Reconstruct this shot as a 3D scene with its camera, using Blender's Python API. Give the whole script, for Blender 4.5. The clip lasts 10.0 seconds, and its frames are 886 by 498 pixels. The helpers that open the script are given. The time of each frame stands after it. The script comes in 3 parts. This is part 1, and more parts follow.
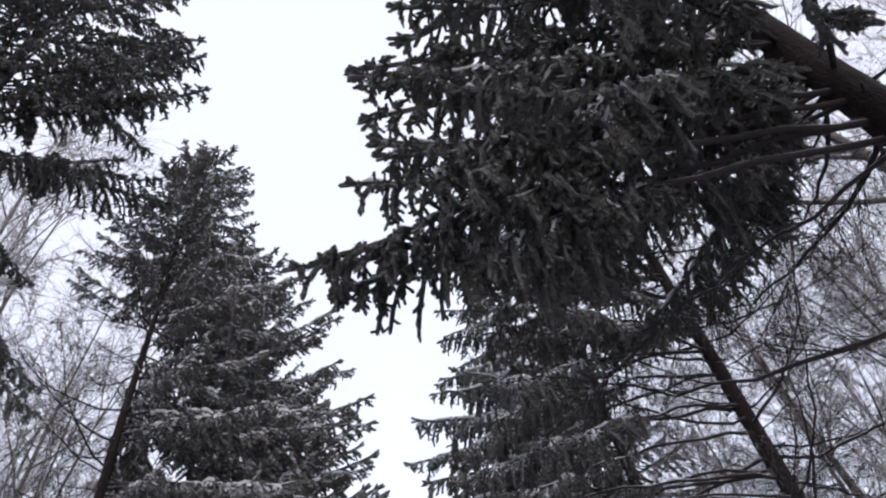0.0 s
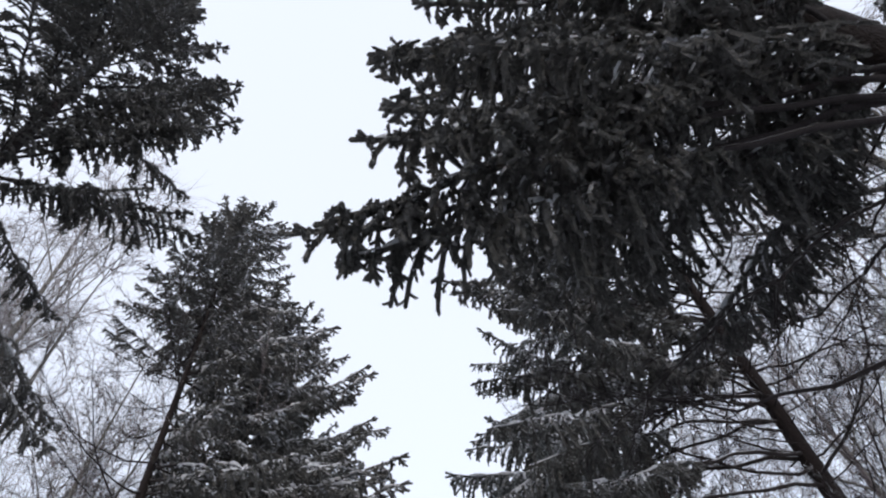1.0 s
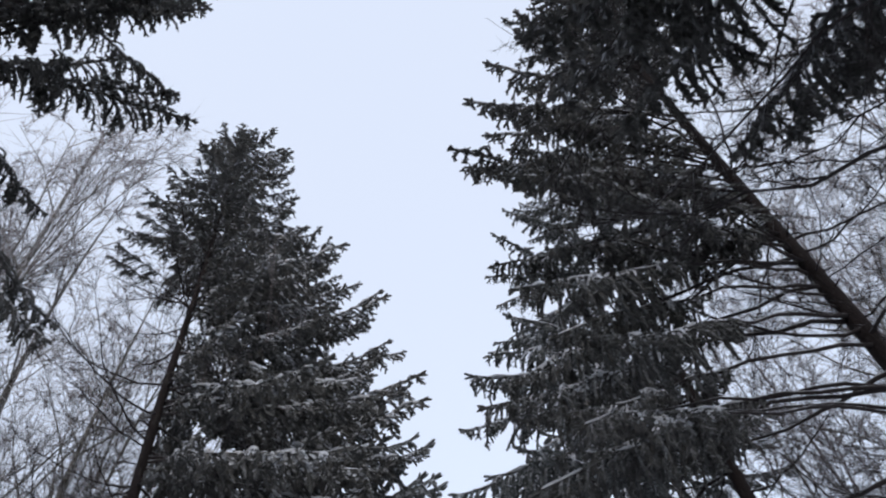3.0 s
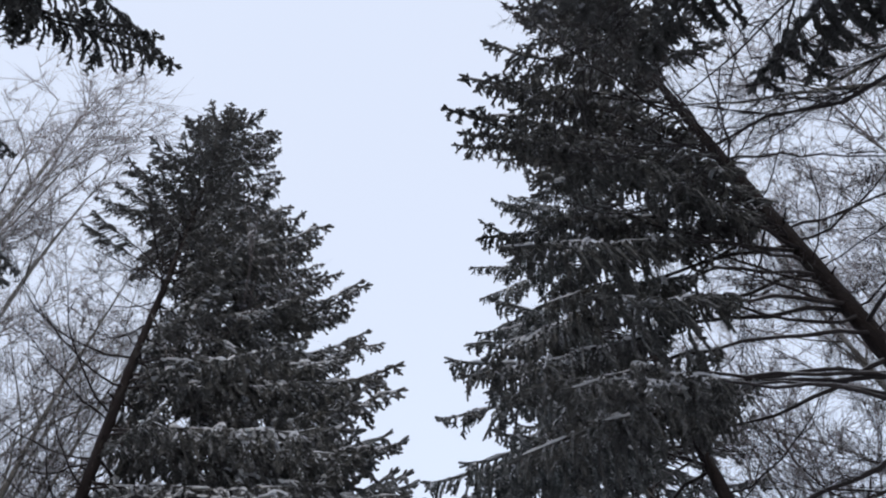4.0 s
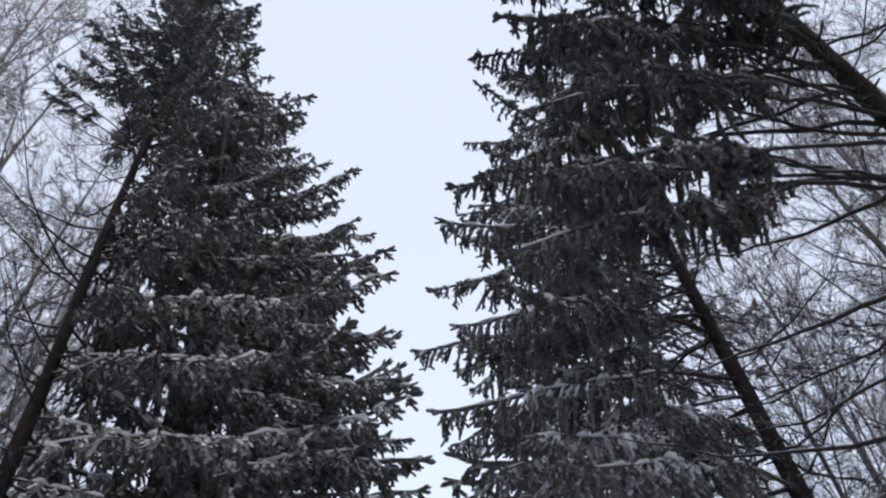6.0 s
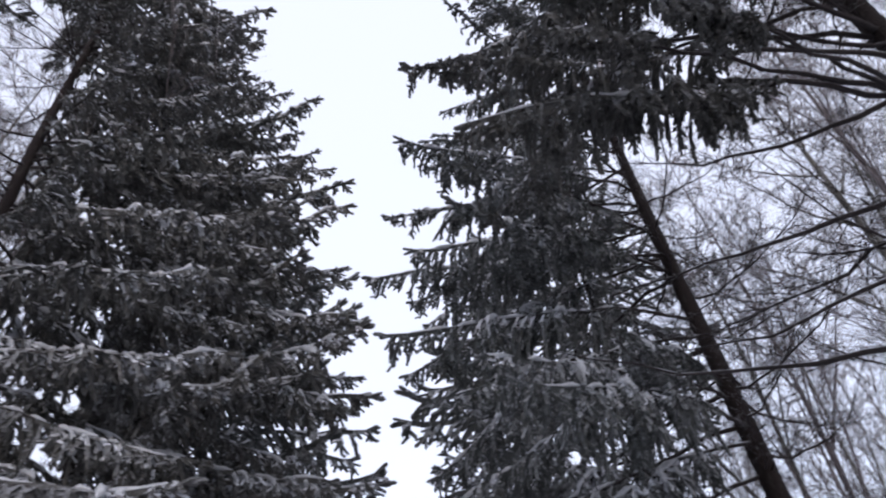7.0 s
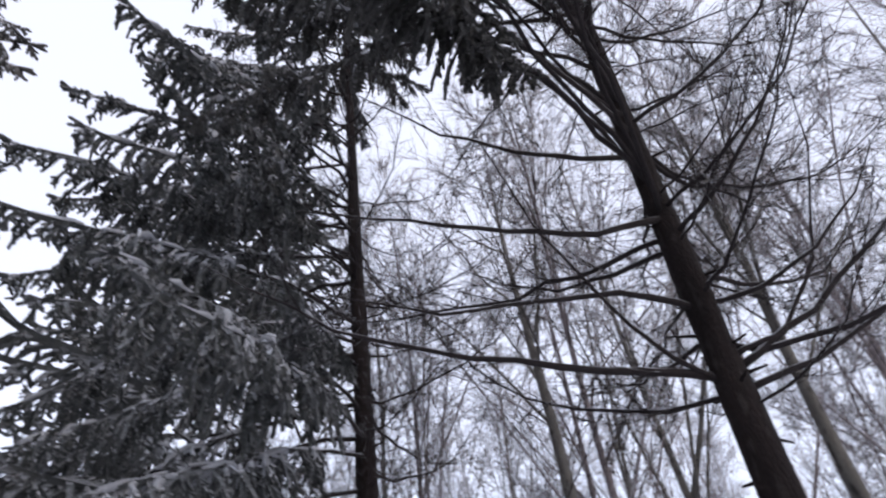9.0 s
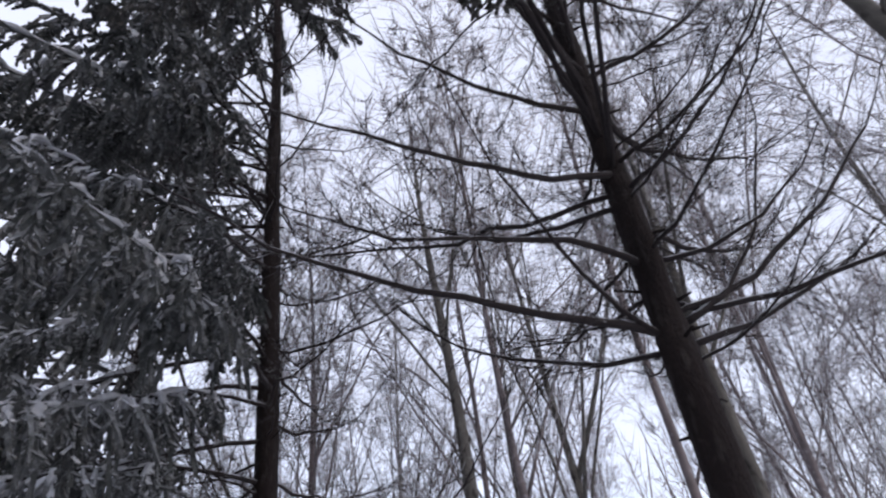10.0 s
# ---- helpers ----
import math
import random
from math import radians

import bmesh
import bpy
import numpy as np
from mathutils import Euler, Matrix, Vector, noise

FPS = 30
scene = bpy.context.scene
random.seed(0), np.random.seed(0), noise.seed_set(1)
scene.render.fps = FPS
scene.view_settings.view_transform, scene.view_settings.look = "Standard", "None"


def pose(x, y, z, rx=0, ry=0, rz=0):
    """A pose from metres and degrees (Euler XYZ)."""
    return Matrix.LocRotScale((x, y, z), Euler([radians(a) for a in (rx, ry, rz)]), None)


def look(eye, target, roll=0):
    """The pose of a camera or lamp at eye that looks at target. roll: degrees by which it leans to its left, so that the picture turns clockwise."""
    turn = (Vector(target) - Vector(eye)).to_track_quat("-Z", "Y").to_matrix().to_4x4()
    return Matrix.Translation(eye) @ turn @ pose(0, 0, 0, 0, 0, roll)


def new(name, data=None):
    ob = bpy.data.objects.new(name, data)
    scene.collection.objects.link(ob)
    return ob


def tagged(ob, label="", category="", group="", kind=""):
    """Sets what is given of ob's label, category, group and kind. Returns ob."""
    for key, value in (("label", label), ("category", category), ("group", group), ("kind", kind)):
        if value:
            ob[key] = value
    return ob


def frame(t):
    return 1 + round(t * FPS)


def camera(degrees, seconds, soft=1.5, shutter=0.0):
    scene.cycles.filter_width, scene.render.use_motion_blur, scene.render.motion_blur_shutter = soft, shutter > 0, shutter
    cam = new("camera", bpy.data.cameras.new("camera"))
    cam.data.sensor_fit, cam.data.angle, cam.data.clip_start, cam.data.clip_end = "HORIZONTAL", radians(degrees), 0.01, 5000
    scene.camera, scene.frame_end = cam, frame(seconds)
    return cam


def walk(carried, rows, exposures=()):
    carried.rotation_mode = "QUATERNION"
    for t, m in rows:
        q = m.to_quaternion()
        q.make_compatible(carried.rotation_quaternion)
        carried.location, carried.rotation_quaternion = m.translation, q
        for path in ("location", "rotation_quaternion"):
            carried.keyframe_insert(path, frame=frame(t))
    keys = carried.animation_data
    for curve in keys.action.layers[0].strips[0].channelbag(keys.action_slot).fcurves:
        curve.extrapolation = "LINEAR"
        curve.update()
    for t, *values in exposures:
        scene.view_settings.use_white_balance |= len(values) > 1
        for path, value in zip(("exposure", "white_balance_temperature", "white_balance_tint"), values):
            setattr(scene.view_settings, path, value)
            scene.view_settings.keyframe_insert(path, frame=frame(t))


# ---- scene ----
cam = camera(67.46, 10.0, 2.15, 0.25)
# seconds, place in metres, turn in degrees
PATH = [
    (0, 0.0, 0.002, 1.536, 141.84, 7.76, 2.87),
    (0.5, -0.016, 0.281, 1.554, 145.05, 7.71, 1.05),
    (1, 0.041, 0.567, 1.558, 147.91, 5.07, 4.89),
    (1.5, 0.039, 0.76, 1.56, 146.74, 5.22, 5.08),
    (2, -0.055, 1.046, 1.552, 147.16, 6.25, 2.95),
    (2.5, -0.107, 1.281, 1.568, 144.53, 6.51, 2.09),
    (3, -0.095, 1.614, 1.578, 143.58, 5.91, 7.56),
    (3.2, -0.101, 1.73, 1.578, 143.45, 4.82, 7.98),
    (4.3, -0.221, 2.34, 1.534, 144.04, 5.21, 3.29),
    (4.5, -0.231, 2.465, 1.528, 143.05, 5.21, 3.44),
    (5, -0.208, 2.816, 1.525, 140.63, 2.85, 6.0),
    (5.5, -0.203, 3.139, 1.54, 137.86, 3.71, 6.32),
    (5.7, -0.201, 3.277, 1.55, 138.18, 4.44, 5.21),
    (6.8, -0.131, 4.078, 1.558, 132.97, 5.88, 2.14),
    (7, -0.101, 4.197, 1.554, 133.19, 5.52, -0.26),
    (7.5, -0.036, 4.447, 1.549, 134.07, 6.5, -16.01),
    (8, 0.006, 4.692, 1.556, 133.32, 7.49, -28.0),
    (8.5, 0.111, 4.971, 1.568, 133.93, 8.2, -28.12),
    (9, 0.259, 5.212, 1.545, 131.46, 6.22, -34.56),
    (9.5, 0.314, 5.469, 1.516, 129.65, 8.53, -47.55),
    (10, 0.298, 5.762, 1.538, 128.44, 7.28, -44.81),
]
walk(
    cam,
    [(t, pose(x, y, z, rx, ry, rz)) for t, x, y, z, rx, ry, rz in PATH],
    exposures=[(0, 0.48, 6700, 17), (0.6, 0.45, 6680, 16), (1.1, 0.39, 6620, 12), (1.6, 0.30, 6500, 11.5), (2.1, 0.25, 6450, 11.5), (3.0, 0.17, 6400, 11.5), (4.8, 0.17, 6400, 12), (5.7, 0.23, 6400, 12), (6.5, 0.3, 6450, 15), (7.0, 0.46, 6450, 18), (8.6, 0.5, 6550, 18), (9.0, 0.5, 6550, 18), (9.5, 0.46, 6500, 18), (10, 0.41, 6500, 18)],
)

# ---- light: an even winter overcast with a weak, very soft sun behind it ----
world = bpy.data.worlds.new("winter_overcast")
scene.world = world
world.use_nodes = True
wn, wl = world.node_tree.nodes, world.node_tree.links
wn.clear()
sky = wn.new("ShaderNodeTexSky")
sky.sky_type = "NISHITA"
sky.sun_disc = False
sky.sun_elevation, sky.sun_rotation = radians(22), radians(200)
sky_bg = wn.new("ShaderNodeBackground")
sky_bg.inputs["Strength"].default_value = 0.05
wl.new(sky.outputs[0], sky_bg.inputs["Color"])
cloud_bg = wn.new("ShaderNodeBackground")
cloud_bg.inputs["Color"].default_value = (0.80, 0.87, 1.0, 1)
cloud_bg.inputs["Strength"].default_value = 0.78
both = wn.new("ShaderNodeAddShader")
w_out = wn.new("ShaderNodeOutputWorld")
wl.new(sky_bg.outputs[0], both.inputs[0])
wl.new(cloud_bg.outputs[0], both.inputs[1])
wl.new(both.outputs[0], w_out.inputs["Surface"])

sun = new("sun", bpy.data.lights.new("sun", "SUN"))
sun.data.energy, sun.data.angle, sun.data.color = 0.6, radians(30), (1.0, 0.95, 0.88)
sun.matrix_world = look((0, 0, 60), (0 - 60 * math.sin(radians(200)) * -1, 60 * math.cos(radians(200)) * -1, 34))


# ---- materials ----
def material(name, dark, light, rough, scale, bump=0.3, detail=6.0, snow=0.0, snow_edge=(0.15, 0.65), snow_scale=9.0, island=0.0, stretch=(1, 1, 1), bump_scale=None, fleck=None):
    """A weathered natural surface: two colours mixed by coarse and fine noise, relief, and snow that lies on what faces up."""
    m = bpy.data.materials.new(name)
    m.use_nodes = True
    n, l = m.node_tree.nodes, m.node_tree.links
    bsdf = n["Principled BSDF"]
    bsdf.inputs["Roughness"].default_value = rough
    bsdf.inputs["Specular IOR Level"].default_value = 0.25
    tex = n.new("ShaderNodeTexCoord")
    mapping = n.new("ShaderNodeMapping")
    mapping.inputs["Scale"].default_value = stretch
    l.new(tex.outputs["Object"], mapping.inputs["Vector"])

    def noise_at(s, d):
        t = n.new("ShaderNodeTexNoise")
        t.inputs["Scale"].default_value, t.inputs["Detail"].default_value = s, d
        l.new(mapping.outputs[0], t.inputs["Vector"])
        return t

    def maths(op, a, b):
        q = n.new("ShaderNodeMath")
        q.operation = op
        for k, v in enumerate((a, b)):
            if isinstance(v, (int, float)):
                q.inputs[k].default_value = v
            else:
                l.new(v, q.inputs[k])
        return q.outputs[0]

    coarse, fine = noise_at(scale * 0.12, 3.0), noise_at(scale, detail)
    fac = maths("ADD", maths("MULTIPLY", coarse.outputs["Fac"], 0.9), maths("MULTIPLY", fine.outputs["Fac"], 0.9))
    fac = maths("SUBTRACT", fac, 0.4)
    if island:
        geo_i = n.new("ShaderNodeNewGeometry")
        fac = maths("ADD", fac, maths("MULTIPLY", maths("SUBTRACT", geo_i.outputs["Random Per Island"], 0.5), island))
    info = n.new("ShaderNodeObjectInfo")
    fac = maths("ADD", fac, maths("MULTIPLY", maths("SUBTRACT", info.outputs["Random"], 0.5), 0.3))
    mix = n.new("ShaderNodeMix")
    mix.data_type = "RGBA"
    l.new(fac, mix.inputs["Factor"])
    mix.inputs["A"].default_value, mix.inputs["B"].default_value = (*dark, 1), (*light, 1)
    colour = mix.outputs["Result"]
    if fleck:
        spots = noise_at(scale * 0.5, 2.0)
        step = n.new("ShaderNodeMapRange")
        step.inputs["From Min"].default_value, step.inputs["From Max"].default_value = 0.58, 0.66
        l.new(spots.outputs["Fac"], step.inputs["Value"])
        mf = n.new("ShaderNodeMix")
        mf.data_type = "RGBA"
        l.new(step.outputs[0], mf.inputs["Factor"])
        l.new(colour, mf.inputs["A"])
        mf.inputs["B"].default_value = (*fleck, 1)
        colour = mf.outputs["Result"]
    if snow:
        geo = n.new("ShaderNodeNewGeometry")
        sep = n.new("ShaderNodeSeparateXYZ")
        l.new(geo.outputs["Normal"], sep.inputs[0])
        patch = n.new("ShaderNodeTexNoise")
        patch.inputs["Scale"].default_value, patch.inputs["Detail"].default_value = snow_scale, 4.0
        l.new(geo.outputs["Position"], patch.inputs["Vector"])
        up = maths("ADD", sep.outputs["Z"], maths("MULTIPLY", maths("SUBTRACT", patch.outputs["Fac"], 0.5), 1.5))
        cover = n.new("ShaderNodeMapRange")
        cover.inputs["From Min"].default_value, cover.inputs["From Max"].default_value = snow_edge
        cover.inputs["To Max"].default_value = snow
        l.new(up, cover.inputs["Value"])
        ms = n.new("ShaderNodeMix")
        ms.data_type = "RGBA"
        l.new(cover.outputs[0], ms.inputs["Factor"])
        l.new(colour, ms.inputs["A"])
        ms.inputs["B"].default_value = (0.78, 0.8, 0.84, 1)
        colour = ms.outputs["Result"]
    l.new(colour, bsdf.inputs["Base Color"])
    relief = n.new("ShaderNodeBump")
    relief.inputs["Strength"].default_value, relief.inputs["Distance"].default_value = bump, 0.02
    rough_noise = noise_at(bump_scale or scale * 2.5, 4.0)
    l.new(rough_noise.outputs["Fac"], relief.inputs["Height"])
    l.new(relief.outputs[0], bsdf.inputs["Normal"])
    return m


NEEDLES = material("spruce_needles", (0.053, 0.053, 0.047), (0.156, 0.149, 0.142), 0.8, 60.0, 1.0, snow=0.45, snow_edge=(0.0, 1.2), snow_scale=16.0, island=0.5, bump_scale=110.0)
NEEDLES_BLUE = material("frosted_blue_needles", (0.055, 0.061, 0.056), (0.168, 0.170, 0.167), 0.8, 60.0, 1.0, snow=0.5, snow_edge=(-0.1, 1.1), snow_scale=16.0, island=0.5, bump_scale=110.0)
SPRUCE_BARK = material("spruce_bark", (0.011, 0.008, 0.008), (0.027, 0.018, 0.016), 0.9, 26.0, 1.0, snow=0.6, snow_edge=(0.75, 1.25), stretch=(1, 1, 0.35), fleck=(0.032, 0.027, 0.024))
LIMB_BARK = material("bare_limb_bark", (0.018, 0.014, 0.014), (0.050, 0.041, 0.040), 0.9, 30.0, 0.6, snow=0.7, snow_edge=(0.35, 0.9), snow_scale=5.0)
ASPEN_BARK = material("grey_green_bark", (0.07, 0.064, 0.056), (0.20, 0.185, 0.165), 0.85, 12.0, 0.6, snow=0.5, snow_edge=(0.4, 1.0), stretch=(1, 1, 0.5), fleck=(0.05, 0.045, 0.04))
TWIG_BARK = material("frosted_twigs", (0.10, 0.082, 0.082), (0.24, 0.205, 0.205), 0.9, 8.0, 0.2, snow=0.7, snow_edge=(0.1, 0.8), island=0.6)
FROST = material("snow_dusted_needles", (0.14, 0.14, 0.145), (0.34, 0.34, 0.35), 0.8, 14.0, 0.5, snow=0.9, snow_edge=(-0.6, 0.5), island=0.5)
SNOW_CAP = material("settled_snow", (0.40, 0.405, 0.42), (0.66, 0.67, 0.69), 0.75, 20.0, 0.5)
SNOW = material("trodden_snow", (0.45, 0.47, 0.50), (0.70, 0.72, 0.76), 0.7, 3.0, 0.8, bump_scale=6.0)


# ---- building ----
class Soup:
    """Vertices and faces of one part, gathered piece by piece."""

    def __init__(self):
        self.v, self.f, self.frosted = [], [], []

    def tube(self, pts, radii, sides, ragged=0.0, rng=random, cap=True):
        """A tapered tube along the points; ragged roughens it ring by ring, as needles do."""
        base = len(self.v)
        n = len(pts)
        last = None
        for i, p in enumerate(pts):
            d = pts[min(i + 1, n - 1)] - pts[max(i - 1, 0)]
            if d.length < 1e-9:
                d = Vector((0, 0, 1))
            d.normalize()
            if last is None:
                last = d.orthogonal().normalized()
            u = last - d * last.dot(d)
            u = u.normalized() if u.length > 1e-6 else d.orthogonal().normalized()
            last = u
            w = d.cross(u)
            spin = rng.uniform(0, 0.9) if ragged else 0.0
            for k in range(sides):
                a = 6.28318 * k / sides + spin
                r = radii[i] * (1 + (rng.uniform(-ragged, ragged) if ragged else 0))
                self.v.append(p + u * (r * math.cos(a)) + w * (r * math.sin(a)))
        for i in range(n - 1):
            a, b = base + i * sides, base + (i + 1) * sides
            for k in range(sides):
                k2 = (k + 1) % sides
                self.f.append((a + k, a + k2, b + k2, b + k))
        if cap:
            self.f.append(tuple(base + (n - 1) * sides + k for k in range(sides)))
            self.f.append(tuple(base + k for k in reversed(range(sides))))

    def finger(self, pts, r, sides, rng, dusted=0.0):
        """A plump, blunt sleeve of needles along the points; dusted is the chance of snow on each upper face."""
        base = len(self.v)
        n = len(pts)
        u = None
        ups = []
        for i, p in enumerate(pts):
            d = (pts[min(i + 1, n - 1)] - pts[max(i - 1, 0)]).normalized()
            u = d.orthogonal() if u is None else u - d * u.dot(d)
            u = u.normalized() if u.length > 1e-6 else d.orthogonal().normalized()
            w = d.cross(u)
            size = r * (0.75 if i == 0 else 0.8 if i == n - 1 else 1.0)
            for k in range(sides):
                a = 6.28318 * k / sides + 0.5 * i
                way = u * math.cos(a) + w * math.sin(a)
                ups.append(way.z)
                self.v.append(p + way * (size * rng.uniform(0.72, 1.28)))
        self.v.append(pts[-1] + (pts[-1] - pts[-2]).normalized() * r * 0.9)
        for i in range(n - 1):
            a, b = base + i * sides, base + (i + 1) * sides
            for k in range(sides):
                k2 = (k + 1) % sides
                if dusted and ups[i * sides + k] + ups[i * sides + k2] > (-0.6 if i == 0 else 0.9) and rng.random() < (dusted if i == 0 else dusted * 0.4):
                    self.frosted.append(len(self.f))
                self.f.append((a + k, a + k2, b + k2, b + k))
        for k in range(sides):
            self.f.append((base + (n - 1) * sides + k, base + (n - 1) * sides + (k + 1) % sides, base + n * sides))

    def spike(self, p, d, ln, r):
        """A thin twig that runs out to a point."""
        d = d.normalized()
        u = d.orthogonal().normalized() * r
        w = d.cross(u)
        b = len(self.v)
        self.v += [p + u, p - u * 0.5 + w * 0.87, p - u * 0.5 - w * 0.87, p + d * ln]
        self.f += [(b, b + 1, b + 3), (b + 1, b + 2, b + 3), (b + 2, b, b + 3)]

    def mesh(self, name, mat, smooth=True):
        me = bpy.data.meshes.new(name)
        me.from_pydata(self.v, [], self.f)
        me.materials.append(mat)
        if self.frosted:
            me.materials.append(FROST)
            for k in self.frosted:
                me.polygons[k].material_index = 1
        if smooth:
            me.shade_smooth()
        me.update()
        return me


def part(name, mesh, parent, m=None, label=""):
    ob = new(name, mesh)
    ob.parent = parent
    if m is not None:
        ob.matrix_basis = m
    return tagged(ob, label)


def arc(p, d, length, steps, droop, rng, wobble=0.06):
    """Points of a curved shoot: it starts along d and bends down (droop > 0) or up."""
    pts = [p.copy()]
    d = d.normalized()
    for _ in range(steps):
        d = (d + Vector((rng.gauss(0, wobble), rng.gauss(0, wobble), -droop / steps + rng.gauss(0, wobble)))).normalized()
        pts.append(pts[-1] + d * (length / steps))
    return pts


def bough_meshes(name, length, bare, gap, reach, rad, steps, shoots, seed, needles, curl=0.0, sides=4, droop=1.9, fuzz=6, frost=0.5, spread=1.0, mop=0.0):
    """One spruce bough along +x: a woody limb that sags and turns up at its tip, and its foliage: side twigs on both sides which arch over and hang,
    each a plump sleeve of needles with short blunt shoots. gap: metres from twig to twig; reach: a twig's length; spread: how far twigs stand out.
    With mop, side branches mop metres apart arch over and carry the twigs, which hang from them in domed clumps with snow on top."""
    rng = random.Random(seed)
    wood, spray, snow = Soup(), Soup(), Soup()
    n = 10
    limb = []
    bend = rng.uniform(-0.3, 0.3) * length * 0.25
    sag = rng.uniform(0.30, 0.46)
    for i in range(n + 1):
        s = i / n
        z = length * (0.14 * s - sag * s**2 + (sag - 0.12 + curl) * s**3.2)
        limb.append(Vector((s * length * 0.97, bend * s * s + rng.uniform(-0.01, 0.01) * length, z + rng.uniform(-0.01, 0.01) * length)))
    base_r = 0.006 + 0.0046 * length
    wood.tube(limb, [base_r * (1 - 0.85 * i / n) + 0.003 for i in range(n + 1)], 5)

    def on(pts, s):
        m = len(pts) - 1
        k = min(int(s * m), m - 1)
        return pts[k].lerp(pts[k + 1], s * m - k), (pts[k + 1] - pts[k]).normalized()

    def needle(p, d, ln, w):
        """A bunch of needles that stands a little out of its twig."""
        d = d.normalized()
        across = d.cross(Vector((rng.gauss(0, 1), rng.gauss(0, 1), rng.gauss(0, 1))))
        if across.length < 1e-4:
            across = d.orthogonal()
        across *= w / across.length
        b = len(spray.v)
        spray.v += [p - across, p + across, p + d * ln]
        spray.f.append((b, b + 1, b + 2))

    def furred(pts, r, count, dusted=0.0):
        spray.finger(pts, r, sides, rng, dusted)
        for c in range(count):
            p, d = on(pts, (c + rng.random()) / count)
            out = d.cross(Vector((rng.gauss(0, 1), rng.gauss(0, 1), rng.gauss(0, 1))))
            if out.length > 1e-4:
                needle(p + out.normalized() * r * 0.6, d * rng.uniform(0.5, 1.1) + out.normalized() * 0.9, r * rng.uniform(1.0, 1.7), r * rng.uniform(0.2, 0.42))

    start = max(bare, 0.03)
    spine = [on(limb, start + (1 - start) * k / 9)[0] for k in range(10)]
    furred(spine, rad * 1.15, int(fuzz * 2))
    ridges = []

    def twig_with_shoots(p, out, ln, bend_down, dusted):
        twig = arc(p, out, ln, steps, bend_down, rng, 0.09)
        furred(twig, rad * rng.uniform(0.8, 1.15), fuzz, dusted)
        turn = rng.choice((-1, 1))
        for c in range(shoots):
            q, e = on(twig, 0.15 + 0.83 * (c + rng.random()) / shoots)
            flat = e.cross(Vector((0, 0, 1)))
            flat = flat.normalized() if flat.length > 0.05 else Vector((1, 0, 0))
            way = (e * rng.uniform(0.5, 1.0) + flat * turn * rng.uniform(0.3, 0.9) + Vector((rng.gauss(0, 0.25), rng.gauss(0, 0.25), rng.uniform(-0.5, 0.25)))).normalized()
            turn = -turn
            size = rad * rng.uniform(1.7, 4.6)
            spray.finger([q, q + way * size], rad * rng.uniform(0.75, 1.0), 3, rng, dusted if c < shoots * 0.3 else 0.0)
            for _ in range(fuzz // 3):
                needle(q + way * size * rng.uniform(0.1, 0.9), way * 0.8 + Vector((rng.gauss(0, 0.6), rng.gauss(0, 0.6), rng.gauss(0, 0.6))), rad * rng.uniform(1.2, 2.0), rad * rng.uniform(0.2, 0.4))
        return twig

    phase, beat = rng.uniform(0, 6.28), rng.uniform(9, 16)

    def taper(s):
        return (0.3 + 0.7 * min(1.0, (1 - s) * 3.0)) * min(1.0, 0.5 + 2.5 * (s - bare))

    def dust(s):
        """Snow lies in stretches along the bough."""
        return 0.9 if 0.5 + 0.5 * math.sin(phase * 2 + beat * 0.8 * s) < frost else 0.0

    count = int(length * (0.97 - start) / gap)
    for i in range(count):
        for side in (-1, 1):
            if rng.random() < 0.06:
                continue
            s = start + (0.98 - start) * (i + rng.random()) / count
            p, d = on(limb, s)
            clump = 0.6 + 0.6 * abs(math.sin(phase + beat * s + side))
            ln = reach * rng.uniform(0.55, 1.25) * clump * taper(s)
            out = d * rng.uniform(0.3, 1.0) + Vector((rng.gauss(0, 0.12), side * spread * rng.uniform(0.35, 1.0), rng.uniform(-0.25, 0.3)))
            twig = twig_with_shoots(p, out, ln, droop * rng.uniform(0.7, 1.25), dust(s))
            if dust(s) and rng.random() < 0.7:
                ridges.append((twig, rng.uniform(0.25, 0.6), 1.0))
    # a bunch of shoots at the very tip
    p, d = on(limb, 0.99)
    for _ in range(5):
        way = (d + Vector((rng.gauss(0, 0.25), rng.gauss(0, 0.6), rng.gauss(0, 0.3)))).normalized()
        spray.finger([p - d * rad, p + way * rad * rng.uniform(2.0, 5.0)], rad * 1.05, 4, rng, 0.0)
    # side branches that arch over like a mop
    count = int(length * (0.85 - start) / mop) if mop else 0
    for i in range(count):
        side = 1 if i % 2 else -1
        s = start + (0.85 - start) * (i + rng.random()) / count
        p, d = on(limb, s)
        ln = reach * rng.uniform(0.7, 1.2) * taper(s)
        out = d * rng.uniform(0.5, 1.1) + Vector((0, side * spread * rng.uniform(0.4, 1.0), rng.uniform(0.1, 0.5)))
        branch = arc(p, out, ln, 5, droop * rng.uniform(0.7, 1.1), rng, 0.05)
        furred(branch, rad, fuzz, 0.9)
        ridges.append((branch, rng.uniform(0.6, 0.9), 1.7))
        hung = max(4, int(ln / gap * 1.8))
